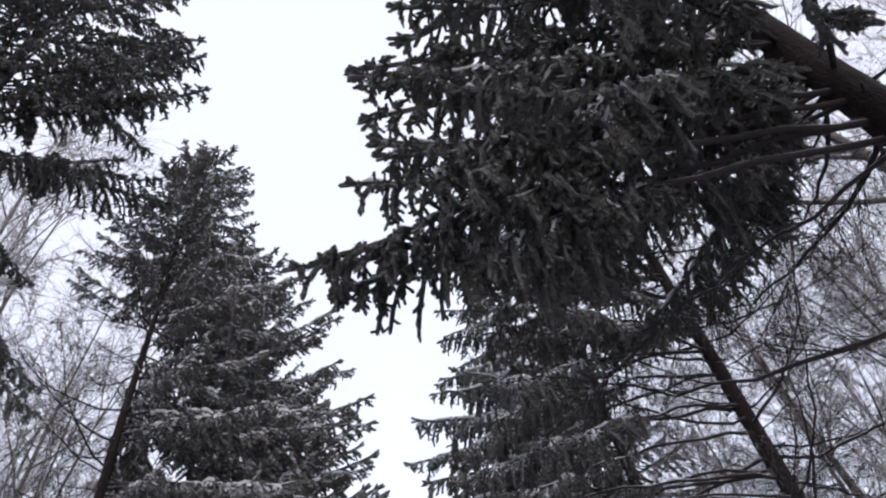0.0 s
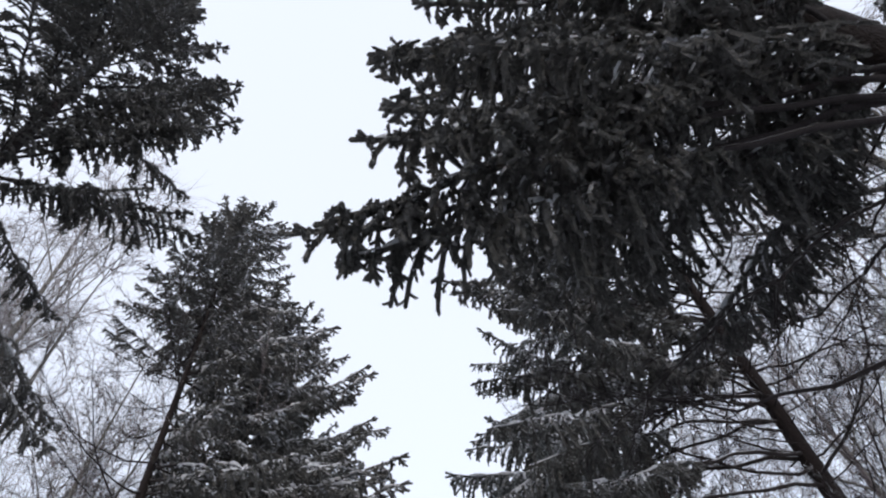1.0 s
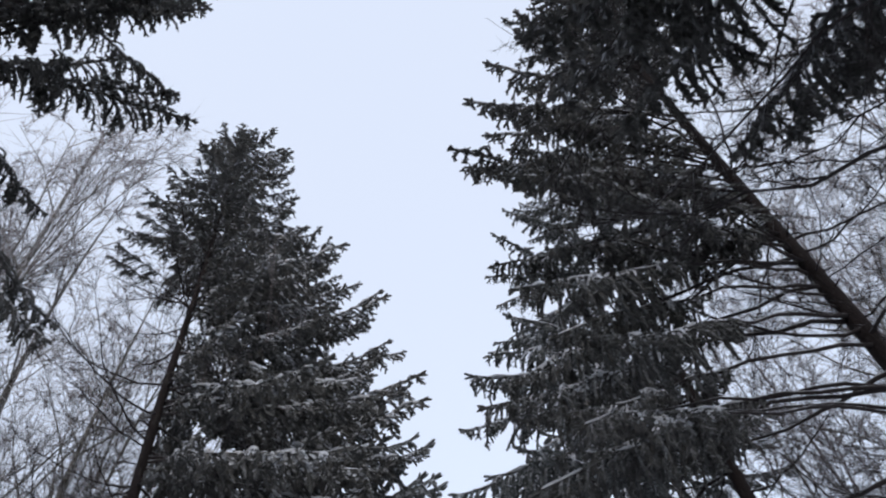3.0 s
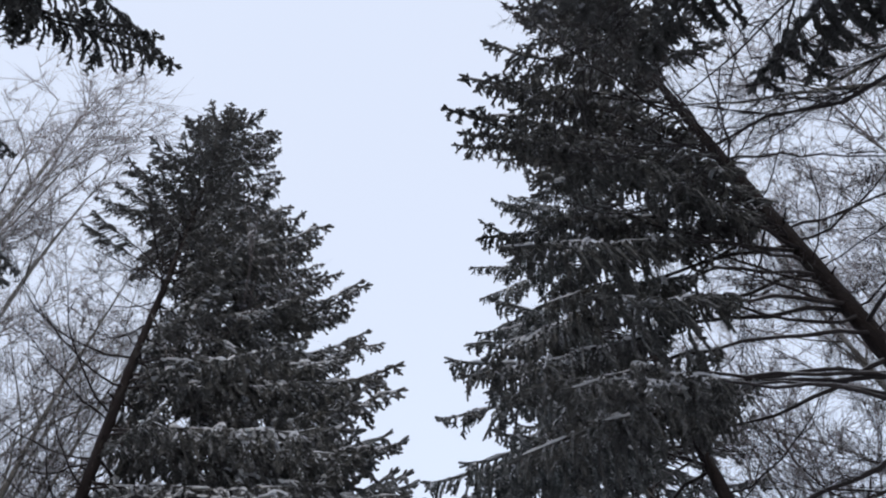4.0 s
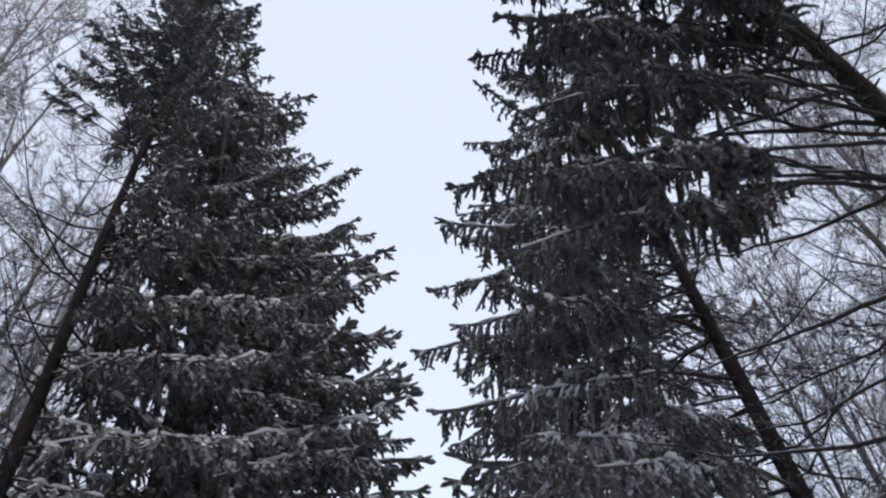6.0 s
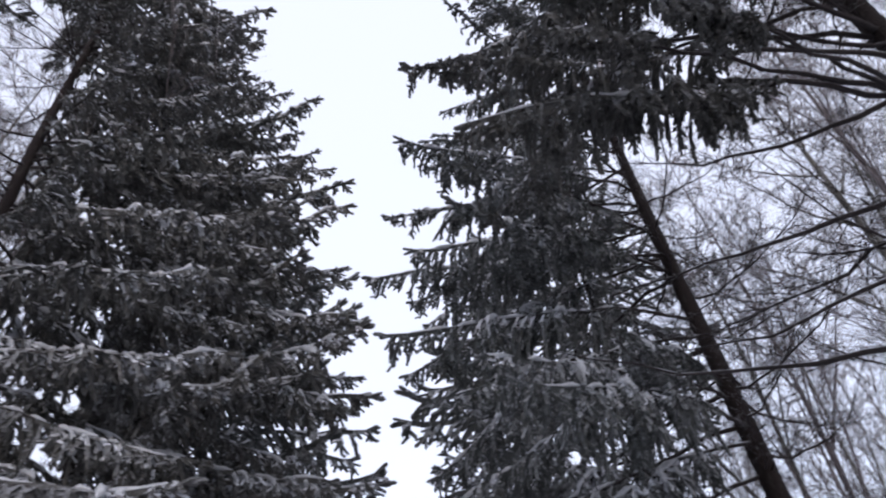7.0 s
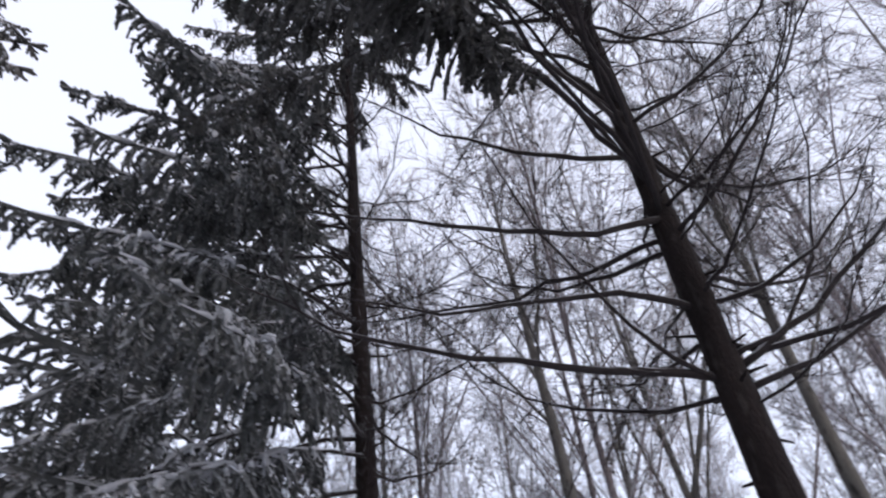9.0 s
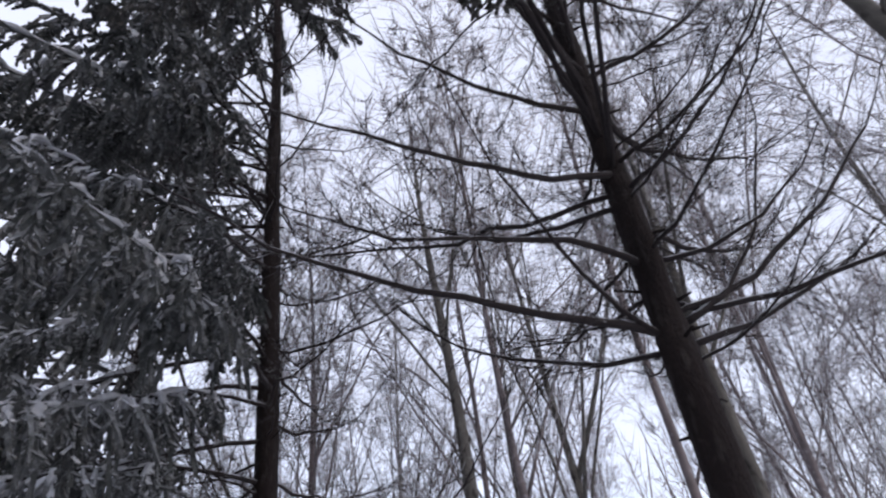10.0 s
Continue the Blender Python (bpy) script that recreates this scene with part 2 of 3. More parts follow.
        for c in range(hung):
            q, e = on(branch, (c + rng.random()) / hung)
            flat = e.cross(Vector((0, 0, 1)))
            flat = flat.normalized() if flat.length > 0.05 else Vector((1, 0, 0))
            hang = e * rng.uniform(0.3, 0.8) + flat * (1 if c % 2 else -1) * rng.uniform(0.3, 0.8) + Vector((0, 0, rng.uniform(-0.4, 0.1)))
            twig_with_shoots(q, hang, reach * rng.uniform(0.35, 0.7) * (0.5 + 0.5 * taper(s)), 3.2, 0.9 if c < hung * 0.7 else 0.0)
    # ridges of snow along the top of the limb and over the shoulders of the side twigs
    s = start + 0.03
    while s < 0.95:
        run = rng.uniform(0.03, 0.16)
        pts = [on(limb, min(0.98, s + run * k / 4))[0] + Vector((0, rng.gauss(0, 0.012), rad * 0.95)) for k in range(5)]
        snow.tube(pts, [rad * 0.3] + [rad * rng.uniform(0.65, 1.3) for _ in range(3)] + [rad * 0.3], 5, 0.3, rng, cap=False)
        s += run * rng.uniform(1.0, 2.6 - frost)
    for twig, far, wide in ridges:
        pts = [on(twig, far * k / 4)[0] + Vector((rng.gauss(0, 0.3) * rad, rng.gauss(0, 0.3) * rad, rad * 0.62)) for k in range(5)]
        snow.tube(pts, [rad * 0.6 * wide] + [rad * wide * rng.uniform(0.55, 1.05) for _ in range(3)] + [rad * 0.2], 4, 0.3, rng, cap=False)
    return wood.mesh(name + "_limb", LIMB_BARK), spray.mesh(name + "_spray", needles, False), snow.mesh(name + "_snow", SNOW_CAP)


def bare_limb_mesh(name, length, seed, upturn, mat, shape=None, hang=0.0):
    """A long dead limb along +x: no needles, an upswept end and thin crooked side twigs; shape gives its rise at even steps; hang lets the side twigs droop."""
    rng = random.Random(seed)
    wood = Soup()
    n = 12
    limb = []
    side = rng.uniform(-0.15, 0.15)
    for i in range(n + 1):
        s = i / n
        if shape:
            limb.append(Vector((s * length, 0.02 * math.sin(s * 7 + seed), float(np.interp(s, [k / (len(shape) - 1) for k in range(len(shape))], shape)) + rng.gauss(0, 0.012))))
            continue
        limb.append(Vector((s * length * 0.96, side * length * s * s + rng.gauss(0, 0.008) * length, length * (upturn * s**2.2 - 0.05 * s) + rng.gauss(0, 0.008) * length)))
    r0 = (0.008 + 0.0048 * length) * (1.4 if shape else 0.8 if hang else 1.0)
    wood.tube(limb, [r0 * (1 - 0.88 * i / n) for i in range(n + 1)], 6)
    for i in range(int(length * (5 if shape else 11))):
        s = rng.uniform(0.12, 0.98)
        k = min(int(s * n), n - 1)
        p = limb[k].lerp(limb[k + 1], s * n - k)
        d = (limb[k + 1] - limb[k]).normalized()
        out = d * 0.9 + Vector((0, rng.choice((-1, 1)) * rng.uniform(0.5, 1.1), rng.uniform(-0.5, 0.6) - hang))
        ln = rng.uniform(0.15, 0.32) * length * (1.1 - 0.6 * s)
        twig = arc(p, out, ln, 5, hang * 2.2 - 0.25, rng, 0.10)
        tr = 0.0035 + 0.0022 * ln
        wood.tube(twig, [tr * (1 - 0.8 * j / 5) for j in range(6)], 3)
        for _ in range(7):
            j = rng.randint(1, 4)
            dd = (twig[j + 1] - twig[j]).normalized() + Vector((rng.gauss(0, 0.6), rng.gauss(0, 0.6), rng.gauss(0, 0.5)))
            wood.spike(twig[j], dd, ln * rng.uniform(0.25, 0.5), 0.0035)
    return wood.mesh(name, mat)


def trunk_mesh(height, r0, lean, seed, mat=None, sides=12, knots=40):
    """A tapered, slightly crooked trunk with a flared foot and broken branch stubs."""
    rng = random.Random(seed)
    soup = Soup()
    n = 26
    pts, radii = [], []
    for i in range(n + 1):
        z = height * i / n
        pts.append(Vector((lean[0] * z + 0.02 * math.sin(z * 0.9 + seed), lean[1] * z + 0.02 * math.cos(z * 0.7 + seed), z - 0.15)))
        radii.append(r0 * (1 - 0.93 * (i / n) ** 1.1) * (1 + 0.35 * math.exp(-z / 0.35)) * rng.uniform(0.97, 1.03))
    soup.tube(pts, radii, sides, 0.035, rng)
    for _ in range(knots):
        z = rng.uniform(0.6, height * 0.55)
        k = int(z / height * n)
        a = rng.uniform(0, 6.28)
        out = Vector((math.cos(a), math.sin(a), rng.uniform(-0.2, 0.3)))
        p = pts[k].lerp(pts[k + 1], z / height * n - k) + out * radii[k] * 0.7
        soup.tube([p, p + out * rng.uniform(0.06, 0.22)], [0.016, 0.008], 5)
    return soup.mesh("trunk", mat or SPRUCE_BARK)


# bough shapes that all the spruces draw from, by fineness
def kinds(count, tag, length, *rest):
    return [bough_meshes(f"{tag}_{k}", length, *rest[:6], rest[6] + k, *rest[7:]) for k in range(count)]


FINE = kinds(4, "fine", 2.6, 0.14, 0.062, 0.42, 0.0155, 3, 8, 11, NEEDLES, 0.0, 4, 2.0, 9, 0.3, 1.0, 0.5)
FINE_LONG = kinds(4, "long", 4.0, 0.46, 0.060, 0.52, 0.0165, 3, 7, 31, NEEDLES, -0.10, 4, 2.6, 6, 0.45, 0.85, 0.4)
CLUMP = kinds(2, "clump", 3.6, 0.78, 0.034, 0.56, 0.0155, 3, 7, 41, NEEDLES, -0.10, 4, 3.4, 6, 0.65, 0.8, 0.14)
MID = kinds(5, "mid", 2.8, 0.10, 0.100, 0.42, 0.0255, 2, 4, 51, NEEDLES, 0.0, 3, 1.6, 0, 0.5, 1.0, 0.5)
MID_BLUE = kinds(5, "frosted", 3.4, 0.22, 0.084, 0.54, 0.0215, 3, 5, 71, NEEDLES_BLUE, -0.12, 3, 2.7, 2, 0.55, 0.85, 0.42)
FAR = kinds(4, "far", 2.8, 0.12, 0.16, 0.50, 0.040, 2, 3, 91, NEEDLES_BLUE, 0.0, 3, 1.8, 0, 0.4)
SHORT = kinds(4, "short", 1.1, 0.05, 0.075, 0.26, 0.026, 2, 4, 111, NEEDLES, 0.25, 3, 0.5, 0, 0.15)
LENGTH = {id(FINE): 2.6, id(FINE_LONG): 4.0, id(CLUMP): 3.6, id(MID): 2.8, id(MID_BLUE): 3.4, id(FAR): 2.8, id(SHORT): 1.1}
CURL = {id(FINE): 0.0, id(FINE_LONG): -0.10, id(CLUMP): -0.10, id(MID): 0.0, id(MID_BLUE): -0.12, id(FAR): 0.0, id(SHORT): 0.25}
DEAD = [bare_limb_mesh(f"dead_limb_{k}", 3.0, 131 + k, (0.3, 0.62, 0.14, 0.48, 0.8)[k], LIMB_BARK) for k in range(5)]

DROOPING = [bare_limb_mesh(f"drooping_limb_{k}", 3.0, 141 + k, (-0.22, -0.1, -0.32)[k], LIMB_BARK, None, 0.6) for k in range(3)]


def spruce(x, y, height, r0, lean, profile, sets, seed, label, low, step, heroes=(), bare_limbs=0, bare_zone=(2, 8), pitch=(-14, 30), gap=None, bare_arc=(0, 360), limbs=(), thin=1.0, per=7, high=None, dead=None):
    """A spruce: a trunk and whorls of boughs whose reach follows the profile, pairs of height and radius; heroes are single boughs, each with
    its tip's place; gap(z, angle) may refuse a bough where the crown is open."""
    rng = random.Random(seed)
    tree = new("spruce_tree")
    tree.location = (x, y, 0)
    tagged(tree, label, "tree", "spruces along the alley")
    part("trunk", trunk_mesh(height, r0, lean, seed), tree)
    zs, rs = [p[0] for p in profile], [p[1] for p in profile]

    def grow(z, angle, reach, tilt, kind):
        limb, spray, cap = rng.choice(kind)
        k = reach / LENGTH[id(kind)]
        m = Matrix.Translation((lean[0] * z, lean[1] * z, z)) @ Matrix.Rotation(angle, 4, "Z") @ Matrix.Rotation(-radians(tilt), 4, "Y") @ Matrix.Rotation(rng.gauss(0, 0.12), 4, "X")
        thick = k ** 0.6
        b = part("bough", limb, tree, m @ Matrix.Diagonal((k, thick if rng.random() < 0.5 else -thick, k ** 0.8, 1)))
        part("needles", spray, b)
        if kind is not FAR:
            tagged(part("snow", cap, b, None, "ridges of settled snow"), kind="stuff")

    z = low
    while z < height - 0.25:
        top = z / height
        count = per if top < 0.8 else 5
        turn = rng.uniform(0, 6.28)
        for k in range(count):
            angle = turn + 6.28 * k / count + rng.uniform(-0.35, 0.35)
            zz = z + rng.uniform(-0.5, 0.5) * step
            reach = float(np.interp(zz, zs, rs)) * rng.uniform(0.78, 1.04)
            if gap and gap(zz, angle % 6.2832):
                continue
            if gap and gap(0, angle % 6.2832):
                reach *= thin
            tilt = pitch[0] + (pitch[1] - pitch[0]) * max(0.0, top - 0.3) / 0.7 + rng.uniform(-7, 7)
            if reach < 1.5:
                kind = SHORT
            elif high and zz > high[0]:
                kind = high[1]
            else:
                kind = sets[0] if reach < 3.4 or len(sets) == 1 else sets[1]
            grow(zz, angle, reach, tilt, kind)
        z += step * (1.0 if top < 0.75 else 0.7)
    for (tx, ty, tz), z, kind in heroes:
        dx, dy = tx - x - lean[0] * z, ty - y - lean[1] * z
        reach = math.hypot(dx, dy)
        grow(z, math.atan2(dy, dx), math.hypot(reach, tz - z) * 1.02, math.degrees(math.atan2(tz - z, reach)) - 1.0 - math.degrees(CURL[id(kind)]), kind)
    for k in range(bare_limbs):
        z = bare_zone[0] + (bare_zone[1] - bare_zone[0]) * (k + rng.random()) / bare_limbs
        angle = radians(rng.uniform(*bare_arc))
        ln = rng.uniform(0.45, 1.15)
        m = Matrix.Translation((lean[0] * z, lean[1] * z, z)) @ Matrix.Rotation(angle, 4, "Z") @ Matrix.Rotation(radians(rng.uniform(-10, 12)), 4, "Y") @ Matrix.Rotation(rng.gauss(0, 0.2), 4, "X")
        part("dead_limb", rng.choice(dead or DEAD), tree, m @ Matrix.Diagonal((ln, ln, ln, 1)))
    for k, (bearing, z, length, *rise) in enumerate(limbs):
        part("dead_limb", bare_limb_mesh("dead_limb", length, seed * 50 + k, 0, LIMB_BARK, rise), tree, Matrix.Translation((lean[0] * z, lean[1] * z, z)) @ Matrix.Rotation(radians(bearing), 4, "Z"))
    return tree


def bare_tree_meshes(name, height, r0, seed, bark, limbs=15, clear=0.3, rise=1.0, subs=(6, 5, 4), fork=False):
    """A leafless broadleaf tree: trunk, limbs that climb at a steep angle, and the fine twigs at their ends."""
    rng = random.Random(seed)
    stem, crown, twigs = Soup(), Soup(), Soup()
    n = 22
    a0 = rng.uniform(0, 6.28)
    pts = [Vector((0.02 * z * math.cos(a0) + 0.07 * math.sin(z * 0.55 + seed), 0.02 * z * math.sin(a0) + 0.07 * math.cos(z * 0.5 + seed), z - 0.15)) for z in (height * i / n for i in range(n + 1))]
    rad = [r0 * (1 - 0.94 * i / n) * (1 + 0.3 * math.exp(-height * i / n / 0.3)) for i in range(n + 1)]
    stem.tube(pts, rad, 10, 0.03, rng)
    starts = []
    for i in range(limbs):
        s = clear + (0.97 - clear) * (i + rng.random()) / limbs
        k = min(int(s * n), n - 1)
        starts.append((pts[k].lerp(pts[k + 1], s * n - k), rng.uniform(0, 6.28), (1.05 - s) * height * rng.uniform(0.34, 0.55) + 0.6, rad[k] * rng.uniform(0.35, 0.55)))
    if fork:
        k = int(0.34 * n)
        starts.append((pts[k], a0, height * 0.6, rad[k] * 0.8))
    for p, a, ln, r in starts:
        d = Vector((math.cos(a), math.sin(a), rise * rng.uniform(0.8, 1.7)))
        limb = arc(p, d, ln, 7, -0.35, rng, 0.07)
        crown.tube(limb, [max(r * (1 - 0.85 * j / 7), 0.006) for j in range(8)], 5)
        for i in range(subs[0]):
            j = rng.randint(1, 6)
            q = limb[j].lerp(limb[j + 1], rng.random())
            d1 = (limb[j + 1] - limb[j]).normalized() + Vector((rng.gauss(0, 0.55), rng.gauss(0, 0.55), rng.uniform(-0.1, 0.45)))
            l1 = ln * rng.uniform(0.22, 0.42)
            br = arc(q, d1, l1, 4, -0.15, rng, 0.10)
            crown.tube(br, [max(r * 0.34 * (1 - 0.75 * k / 4), 0.005) for k in range(5)], 3, cap=False)
            for _ in range(subs[1]):
                k = rng.randint(0, 3)
                q2 = br[k].lerp(br[k + 1], rng.random())
                d2 = (br[k + 1] - br[k]).normalized() + Vector((rng.gauss(0, 0.6), rng.gauss(0, 0.6), rng.gauss(0.05, 0.4)))
                l2 = l1 * rng.uniform(0.35, 0.6)
                t2 = arc(q2, d2, l2, 2, 0.0, rng, 0.10)
                twigs.spike(q2, t2[-1] - q2, l2, 0.0095)
                for _ in range(subs[2]):
                    m = rng.randint(0, 1)
                    d3 = (t2[m + 1] - t2[m]).normalized() + Vector((rng.gauss(0, 0.6), rng.gauss(0, 0.6), rng.gauss(-0.05, 0.45)))
                    twigs.spike(t2[m].lerp(t2[m + 1], rng.random()), d3, l2 * rng.uniform(0.45, 1.0), 0.0062)
    return stem.mesh(name + "_trunk", bark), crown.mesh(name + "_crown", bark), twigs.mesh(name + "_twigs", TWIG_BARK)


def bare_tree(meshes, x, y, turn, scale, label, lean=(0, 0), name="bare_tree", group="leafless trees behind the alley"):
    tree = new(name)
    tree.matrix_basis = pose(x, y, 0, lean[0], lean[1]) @ pose(0, 0, 0, 0, 0, turn) @ Matrix.Diagonal((scale, scale, scale, 1))
    tagged(tree, label, "tree", group)
    part("trunk", meshes[0], tree)
    part("crown", meshes[1], tree)
    part("twig_spread", meshes[2], tree)
    return tree


# ---- ground: one sheet of snow, lower where the alley is trodden ----
def ground():
    me = bpy.data.meshes.new("ground")
    bm = bmesh.new()
    marks = [-900, -300, -120, -60, -40] + [-30 + i for i in range(61)] + [40, 60, 120, 300, 900]
    grid = []
    for gy in marks:
        row = []
        for gx in marks:
            h = 0.10 * noise.noise((gx * 0.21, gy * 0.21, 0.0)) + 0.05 * noise.noise((gx * 0.9, gy * 0.9, 3.0))
            if abs(gx + 0.9) < 3:
                h = h * 0.4 - 0.08 * (1 - abs(gx + 0.9) / 3)
            row.append(bm.verts.new((gx, gy + 8, h)))
        grid.append(row)
    for j in range(len(marks) - 1):
        for i in range(len(marks) - 1):
            bm.faces.new((grid[j][i], grid[j][i + 1], grid[j + 1][i + 1], grid[j + 1][i]))
    bm.to_mesh(me)
    bm.free()
    me.materials.append(SNOW)
    me.shade_smooth()
    tagged(new("ground", me), "snow-covered ground with a trodden path between spruces", "ground", kind="structure")


ground()

# ---- the spruces of the alley: their needles are on the side of the open way, the side towards the grove is bare ----
GREEN = "tall dark green spruce with drooping snow-dusted boughs"


def only(first, last, below):
    """Lets boughs grow below that height only between two bearings, in degrees counted anticlockwise from +x."""
    def refuse(z, angle):
        a = math.degrees(angle) % 360
        inside = first <= a <= last or first <= a - 360 <= last
        return z < below and not inside
    return refuse


# over the start of the path, its bough tips hang over the way
spruce(2.9, 1.9, 17.0, 0.17, (0, 0), [(3, 2.9), (5, 3.0), (9, 2.7), (13, 1.6), (17, 0.2)], [FINE], 1,
       "tall spruce whose low drooping boughs hang over the path", 5.1, 0.6, per=7, high=(7.6, FAR),
       heroes=[((-0.46, 2.2, 3.88), 4.6, FINE_LONG), ((-0.34, 1.6, 3.86), 4.6, FINE_LONG), ((-0.33, 1.92, 3.8), 4.4, FINE_LONG), ((-0.2, 1.85, 4.1), 4.8, FINE_LONG), ((-0.15, 1.75, 5.7), 6.2, FINE), ((-0.08, 1.4, 5.1), 5.7, FINE), ((-0.02, 1.85, 4.8), 5.4, FINE), ((-0.1, 1.9, 5.3), 5.8, FINE), ((0.2, 1.5, 6.3), 6.9, FINE), ((0.4, 1.9, 6.9), 7.5, FINE), ((0.15, 2.0, 6.1), 6.7, FINE), ((-0.05, 1.65, 4.5), 5.0, FINE), ((0.45, 2.8, 4.7), 5.1, FINE), ((0.6, 3.2, 4.9), 5.4, FINE), ((1.0, 3.6, 5.2), 5.7, FINE), ((0.5, 2.6, 5.9), 6.4, FINE),
               ((1.9, 3.7, 4.9), 5.3, FINE), ((1.5, 3.6, 4.7), 5.1, FINE), ((2.5, 3.6, 5.2), 5.6, FINE)],
       dead=DROOPING + DEAD, bare_limbs=38, bare_zone=(3.4, 8), gap=lambda z, a: only(128, 235, 30)(z, a) if z < 5.6 else only(162, 238, 30)(z, a), bare_arc=(40, 145))
# with the long bare limbs beside the path
spruce(4.24, 7.29, 19.0, 0.142, (-0.012, -0.035), [(4, 4.2), (6, 4.3), (8, 4.2), (10.3, 3.7), (13, 2.9), (19, 0.2)], [FINE_LONG], 2,
       "tall spruce with long bare lower limbs and needled ends", 6.4, 0.64, high=(11.0, MID), per=9, dead=DEAD + DROOPING[:2],
       heroes=[((0.1, 5.2, 8.0), 8.3, FINE_LONG), ((0.45, 6.9, 8.0), 8.4, FINE_LONG), ((0.0, 6.8, 5.8), 6.4, FINE_LONG), ((0.4, 7.0, 10.2), 10.0, FINE_LONG),
               ((0.9, 6.1, 6.2), 6.9, FINE_LONG), ((1.5, 5.6, 7.2), 7.6, FINE), ((2.1, 5.28, 7.46), 7.9, FINE), ((1.42, 6.44, 7.35), 7.8, FINE),
               ((1.38, 5.11, 6.72), 7.3, FINE_LONG), ((1.2, 5.6, 8.3), 8.8, FINE), ((1.2, 5.55, 4.5), 5.0, CLUMP), ((1.35, 5.75, 4.6), 5.1, CLUMP), ((0.7, 6.1, 4.85), 5.4, CLUMP),
               ((1.75, 6.2, 8.4), 8.8, FINE), ((2.0, 6.8, 9.3), 9.6, FINE), ((2.3, 6.2, 9.7), 10.0, FINE), ((1.3, 6.4, 9.1), 9.5, FINE), ((1.0, 5.9, 8.7), 9.1, FINE_LONG), ((1.6, 5.6, 9.4), 9.7, FINE), ((0.9, 6.3, 4.9), 5.5, FINE_LONG), ((0.35, 6.15, 4.6), 5.4, FINE_LONG), ((0.6, 6.5, 5.3), 6.0, FINE_LONG)],
       bare_limbs=58, bare_zone=(3.3, 10.8), gap=only(140, 222, 12.6), thin=0.6,
       limbs=[(152, 3.6, 3.45, 0, 0.08, 0.2, 0.45, 1.0), (160, 4.1, 2.6, 0, 0.12, 0.0, -0.15, -0.1), (165, 5.0, 2.9, 0, -0.3, -0.42, -0.5, -0.6), (165, 5.7, 2.5, 0, -0.15, -0.28, -0.28, 0.0),
              (165, 3.55, 1.6, 0, 0.15, 0.5, 1.1, 2.4), (-50, 3.7, 1.75, 0, 0.12, 0.65, 1.7, 3.6), (-50, 3.6, 2.8, 0, 0.35, 0.85, 1.55, 2.5), (-40, 3.5, 2.4, 0, 0.15, 0.4, 0.75, 1.3),
              (-60, 4.2, 1.7, 0, -0.05, 0.1, 0.45, 0.95), (100, 4.7, 2.2, 0, 0.1, 0.3, 0.7, 1.3), (-100, 4.8, 2.0, 0, 0.0, 0.2, 0.6, 1.2)])
spruce(4.25, 11.9, 19.5, 0.17, (-0.008, 0.01), [(3, 5.0), (8, 5.2), (10, 4.8), (14, 3.3), (19.5, 0.2)], [MID_BLUE], 3,
       "dense spruce with hanging frosted blue-green boughs", 4.2, 0.62,
       heroes=[((-0.25, 11.7, 9.5), 9.5, MID_BLUE), ((-0.6, 12.0, 8.2), 8.3, MID_BLUE), ((0.97, 8.65, 4.35), 5.3, MID_BLUE), ((1.8, 9.6, 5.25), 6.0, MID_BLUE), ((0.6, 9.4, 5.0), 5.7, MID_BLUE)],
       bare_limbs=66, bare_zone=(1.8, 12), gap=only(135, 222, 13), thin=0.7)
spruce(5.65, 19.5, 20.0, 0.17, (-0.01, 0), [(2, 6.4), (8, 6.4), (12, 5.4), (16, 3.4), (20, 0.2)], [FAR], 4, GREEN, 5.0, 0.62, gap=only(125, 235, 12), bare_limbs=44, bare_zone=(2, 10), thin=0.7)
spruce(5.0, 27.0, 20.0, 0.17, (0, 0), [(2, 6.0), (8, 6.0), (14, 4.2), (20, 0.2)], [FAR], 5, GREEN, 2.6, 0.9, gap=only(100, 270, 30))
spruce(-5.0, 3.5, 18.5, 0.18, (0, 0), [(3.5, 1.8), (7, 2.1), (8.5, 2.5), (9.5, 2.8), (11, 2.7), (14, 1.9), (18.5, 0.2)], [FINE], 6,
       "tall dark spruce with snow lying along its boughs", 8.4, 0.56,
       heroes=[((-1.95, 3.33, 9.4), 9.3, FINE), ((-2.1, 3.2, 10.2), 9.9, FINE), ((-2.9, 4.6, 9.2), 9.0, FINE),
               ((-4.2, 5.95, 6.9), 7.3, FINE), ((-4.65, 5.4, 8.6), 8.8, FINE), ((-4.6, 6.3, 7.6), 8.0, FINE), ((-4.0, 5.7, 12.2), 11.9, FINE)], gap=only(-110, 40, 30), per=9, high=(11.5, MID))
spruce(-6.41, 11.61, 21.5, 0.16, (0.023, -0.024), [(4, 4.4), (11, 4.6), (13.5, 4.05), (16.5, 3.2), (19.5, 2.2), (21, 1.6), (21.5, 1.2)], [MID], 7,
       "tall spruce with a bare lower trunk and a broad rounded top", 5.0, 0.55,
       heroes=[((-2.7, 11.4, 15.4), 15.0, MID), ((-2.9, 11.3, 14.6), 14.4, MID), ((-7.5, 9.75, 14.75), 14.0, FINE_LONG), ((-7.7, 9.9, 14.6), 13.8, FINE_LONG)], gap=lambda z, a: only(-18, 115, 9.0)(z, a) or only(-40, 115, 15.0)(z, a), thin=0.68, bare_limbs=44, bare_zone=(4, 16), bare_arc=(110, 320))
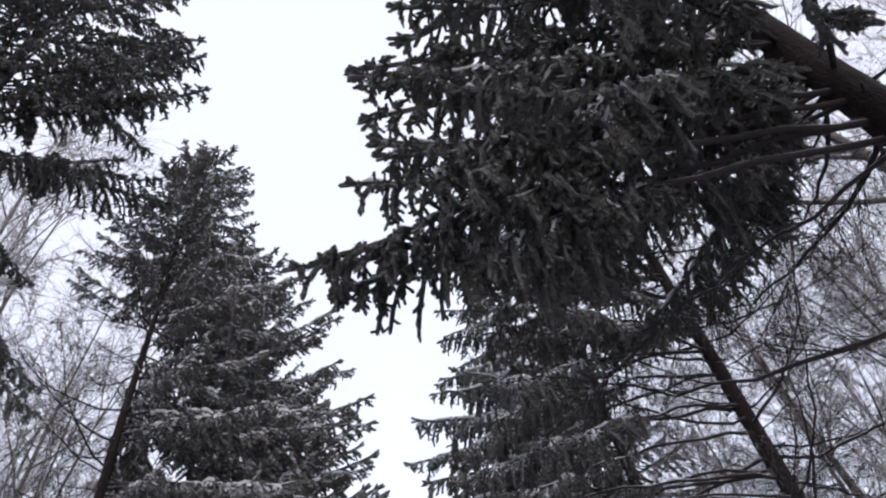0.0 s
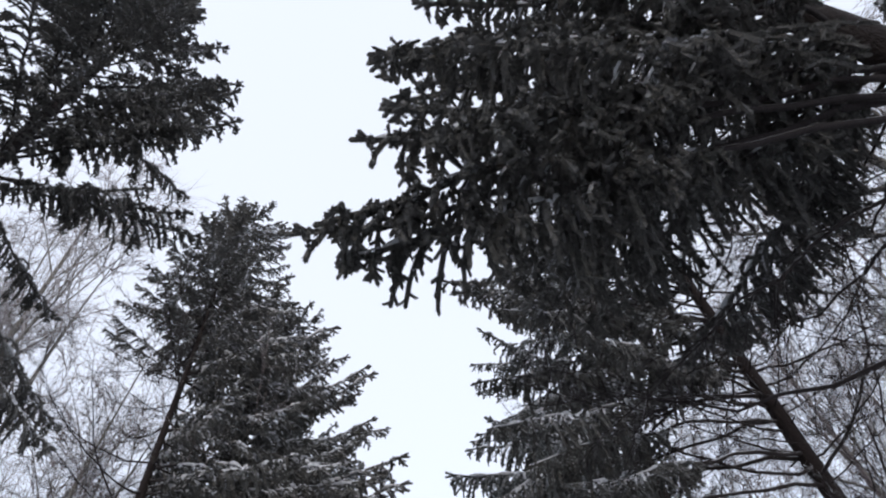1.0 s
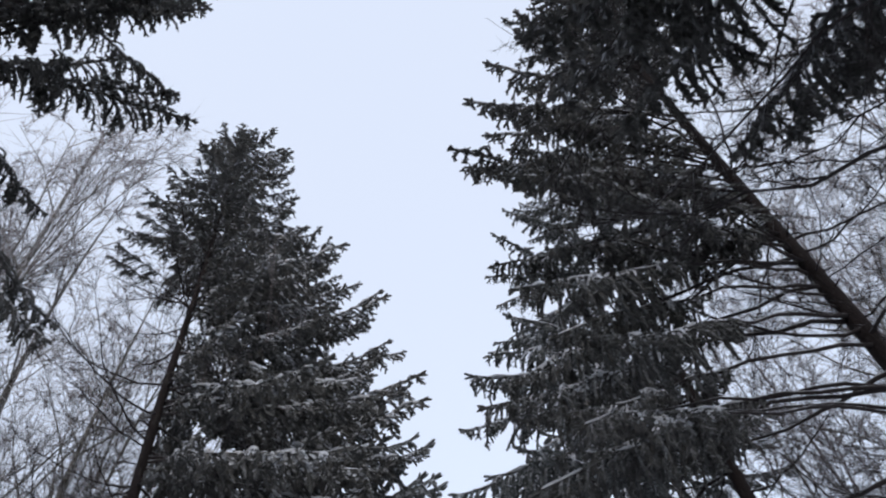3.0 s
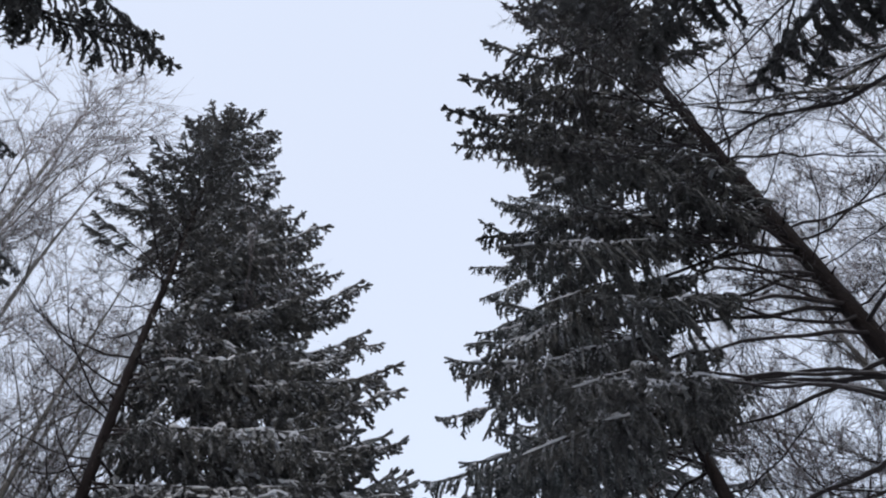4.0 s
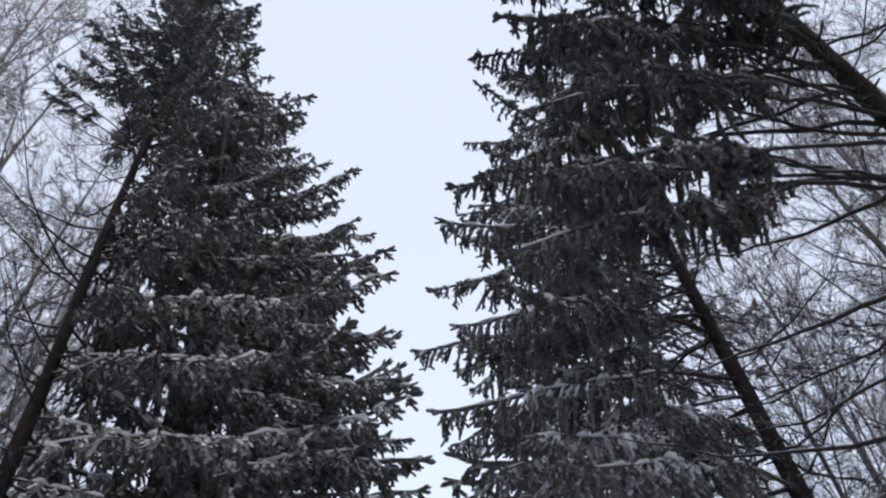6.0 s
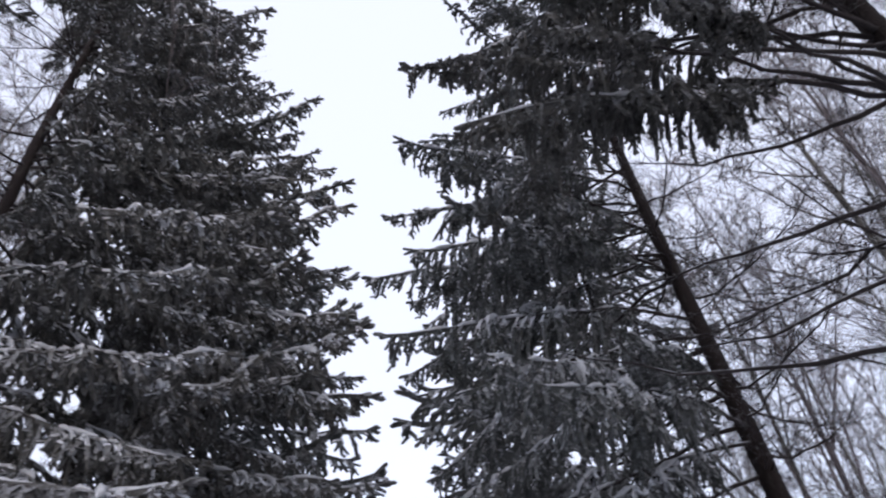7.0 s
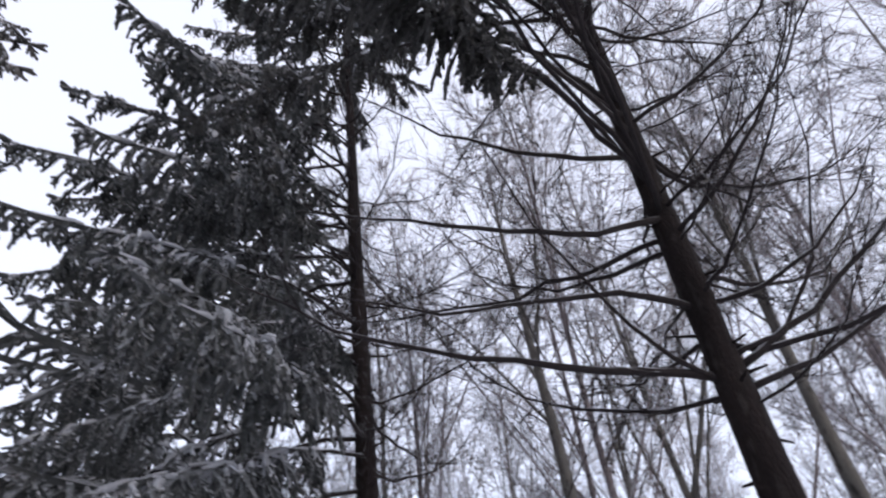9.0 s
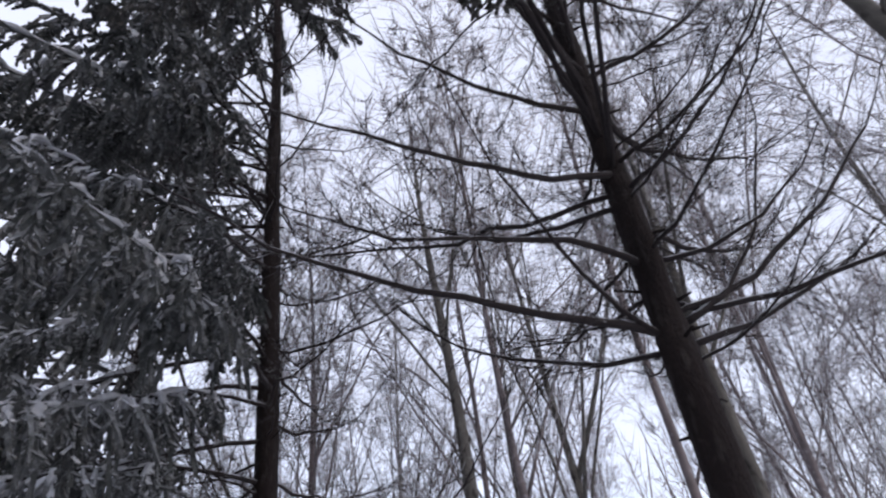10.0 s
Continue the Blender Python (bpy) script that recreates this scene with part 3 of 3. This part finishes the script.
spruce(-6.3, 15.6, 22.0, 0.16, (0.01, 0), [(2, 5.7), (8, 5.9), (10, 5.7), (12, 5.4), (14.7, 4.9), (17.7, 3.9), (20, 2.3), (22, 0.3)], [MID], 8, GREEN, 3.0, 0.6,
       gap=lambda z, a: only(-64, 100, 12)(z, a) or only(-82, 100, 18)(z, a), bare_limbs=20, bare_zone=(2, 9), bare_arc=(95, 275))
spruce(-6.3, 21.5, 22.0, 0.17, (0, 0), [(2, 6.6), (8, 6.6), (12, 6.0), (16, 4.8), (20, 2.4), (22, 0.3)], [FAR], 9, GREEN, 2.6, 0.65, gap=only(-100, 95, 18))

# unseen spruces added behind the start to block light, as if the alley continued
spruce(3.0, -3.4, 18.0, 0.17, (0, 0), [(3, 3.4), (8, 3.4), (13, 2.0), (18, 0.2)], [FAR], 10, GREEN, 3.4, 1.3)
spruce(-5.0, -2.6, 18.0, 0.17, (0, 0), [(3, 3.4), (8, 3.4), (13, 2.0), (18, 0.2)], [FAR], 11, GREEN, 3.4, 1.3)

# ---- leafless trees ----
ASPEN = bare_tree_meshes("aspen", 17.0, 0.175, 201, ASPEN_BARK, 16, 0.42, 1.1, (6, 5, 7))
BIRCH = bare_tree_meshes("birch", 17.0, 0.11, 202, ASPEN_BARK, 18, 0.2, 1.4, (6, 4, 8), fork=True)
SAPLING = bare_tree_meshes("sapling", 11.0, 0.05, 203, TWIG_BARK, 14, 0.16, 1.5, (5, 4, 7))
SLIM = bare_tree_meshes("slim", 15.0, 0.075, 204, TWIG_BARK, 17, 0.22, 1.5, (5, 4, 8))
bare_tree(ASPEN, 9.24, 13.4, 40, 1.0, "grey-barked leafless aspen rising behind the spruces")
bare_tree(ASPEN, 8.1, 8.3, 200, 0.7, "slender leafless aspen behind the bare-limbed spruce")
bare_tree(ASPEN, 6.75, 4.1, 120, 0.95, "mossy grey-green leafless aspen leaning beside the path", (-5.5, 0))
FORKED = "forked leafless birch with frosted twigs"
for x, y, turn, size in ((-10.2, 14.0, 150, 1.2), (-12.0, 17.5, 40, 1.18), (-9.6, 9.6, 250, 0.95), (-13.0, 12.5, 300, 1.75), (-15.0, 20.0, 80, 1.4), (-14.5, 15.5, 220, 1.75), (-17.0, 12.0, 30, 1.45)):
    bare_tree(BIRCH, x, y, turn, size, FORKED, (0, 2), "birch_tree")
for x, y, turn, size in ((10.5, 10.2, 70, 1.3), (12.5, 16.0, 200, 1.35), (8.6, 17.0, 310, 1.2), (12.8, 3.6, 130, 1.25), (7.6, 11.0, 20, 1.0), (13.2, 9.0, 240, 1.3), (13.0, 8.5, 35, 0.6), (16.7, 10.3, 140, 0.7), (19.0, 9.1, 260, 0.8), (19.0, 12.9, 310, 0.75), (23.6, 11.3, 80, 0.9)):
    bare_tree(SLIM, x, y, turn, size, "slim leafless tree with frosted twigs", (1.5, -1.0), "bare_tree")
rng = random.Random(77)
KINDS = [(BIRCH, FORKED, "birch_tree"), (SAPLING, "thin frosted leafless sapling in the grove", "sapling"), (SLIM, "slim leafless tree with frosted twigs", "bare_tree"), (SLIM, "slim leafless tree with frosted twigs", "bare_tree")]
placed = [(9.24, 13.4), (8.1, 8.3), (6.4, 4.35), (-10.2, 14.0), (10.5, 10.2), (-12, 17.5)]
while len(placed) < 50:
    right = len(placed) < 40
    x = rng.uniform(7.2, 28) if right else rng.uniform(-26, -10)
    y = rng.uniform(0, 38) if right else rng.uniform(8, 38)
    if min(math.hypot(x - a, y - b) for a, b in placed) < 1.6 or (right and x < 9 and y < 6):
        continue
    placed.append((x, y))
    meshes, label, name = rng.choice(KINDS)
    if right and x < 10 and y < 8:
        x += 7
    bare_tree(meshes, x, y, rng.uniform(0, 360), rng.uniform(0.85, 1.3), label, (rng.uniform(-4, 4), rng.uniform(-4, 4)), name)


def far_woods():
    """The leafless wood in the distance: thin stems with upswept branches, too many to tell apart."""
    rng = random.Random(5)
    soup = Soup()
    for _ in range(1000):
        a = rng.uniform(-35, 235)
        d = rng.uniform(27, 75)
        p = Vector((d * math.cos(radians(a)), 8 + d * math.sin(radians(a)), -0.2))
        if abs(p.x + 0.9) < 5:
            continue
        h = rng.uniform(9, 19)
        soup.tube([p, p + Vector((rng.gauss(0, 0.3), rng.gauss(0, 0.3), h * 0.5)), p + Vector((rng.gauss(0, 0.6), rng.gauss(0, 0.6), h))], [0.11, 0.07, 0.015], 4, cap=False)
        for _ in range(50):
            z = h * rng.uniform(0.15, 0.97)
            b = rng.uniform(0, 6.28)
            soup.spike(p + Vector((0, 0, z)), Vector((math.cos(b), math.sin(b), rng.uniform(0.5, 1.8))), (1.1 - z / h) * h * rng.uniform(0.12, 0.4) + 0.4, 0.022)
    ob = new("far_woods", soup.mesh("far_woods", TWIG_BARK))
    tagged(ob, "distant leafless wood of thin grey frosted stems", "woods", kind="stuff")


far_woods()
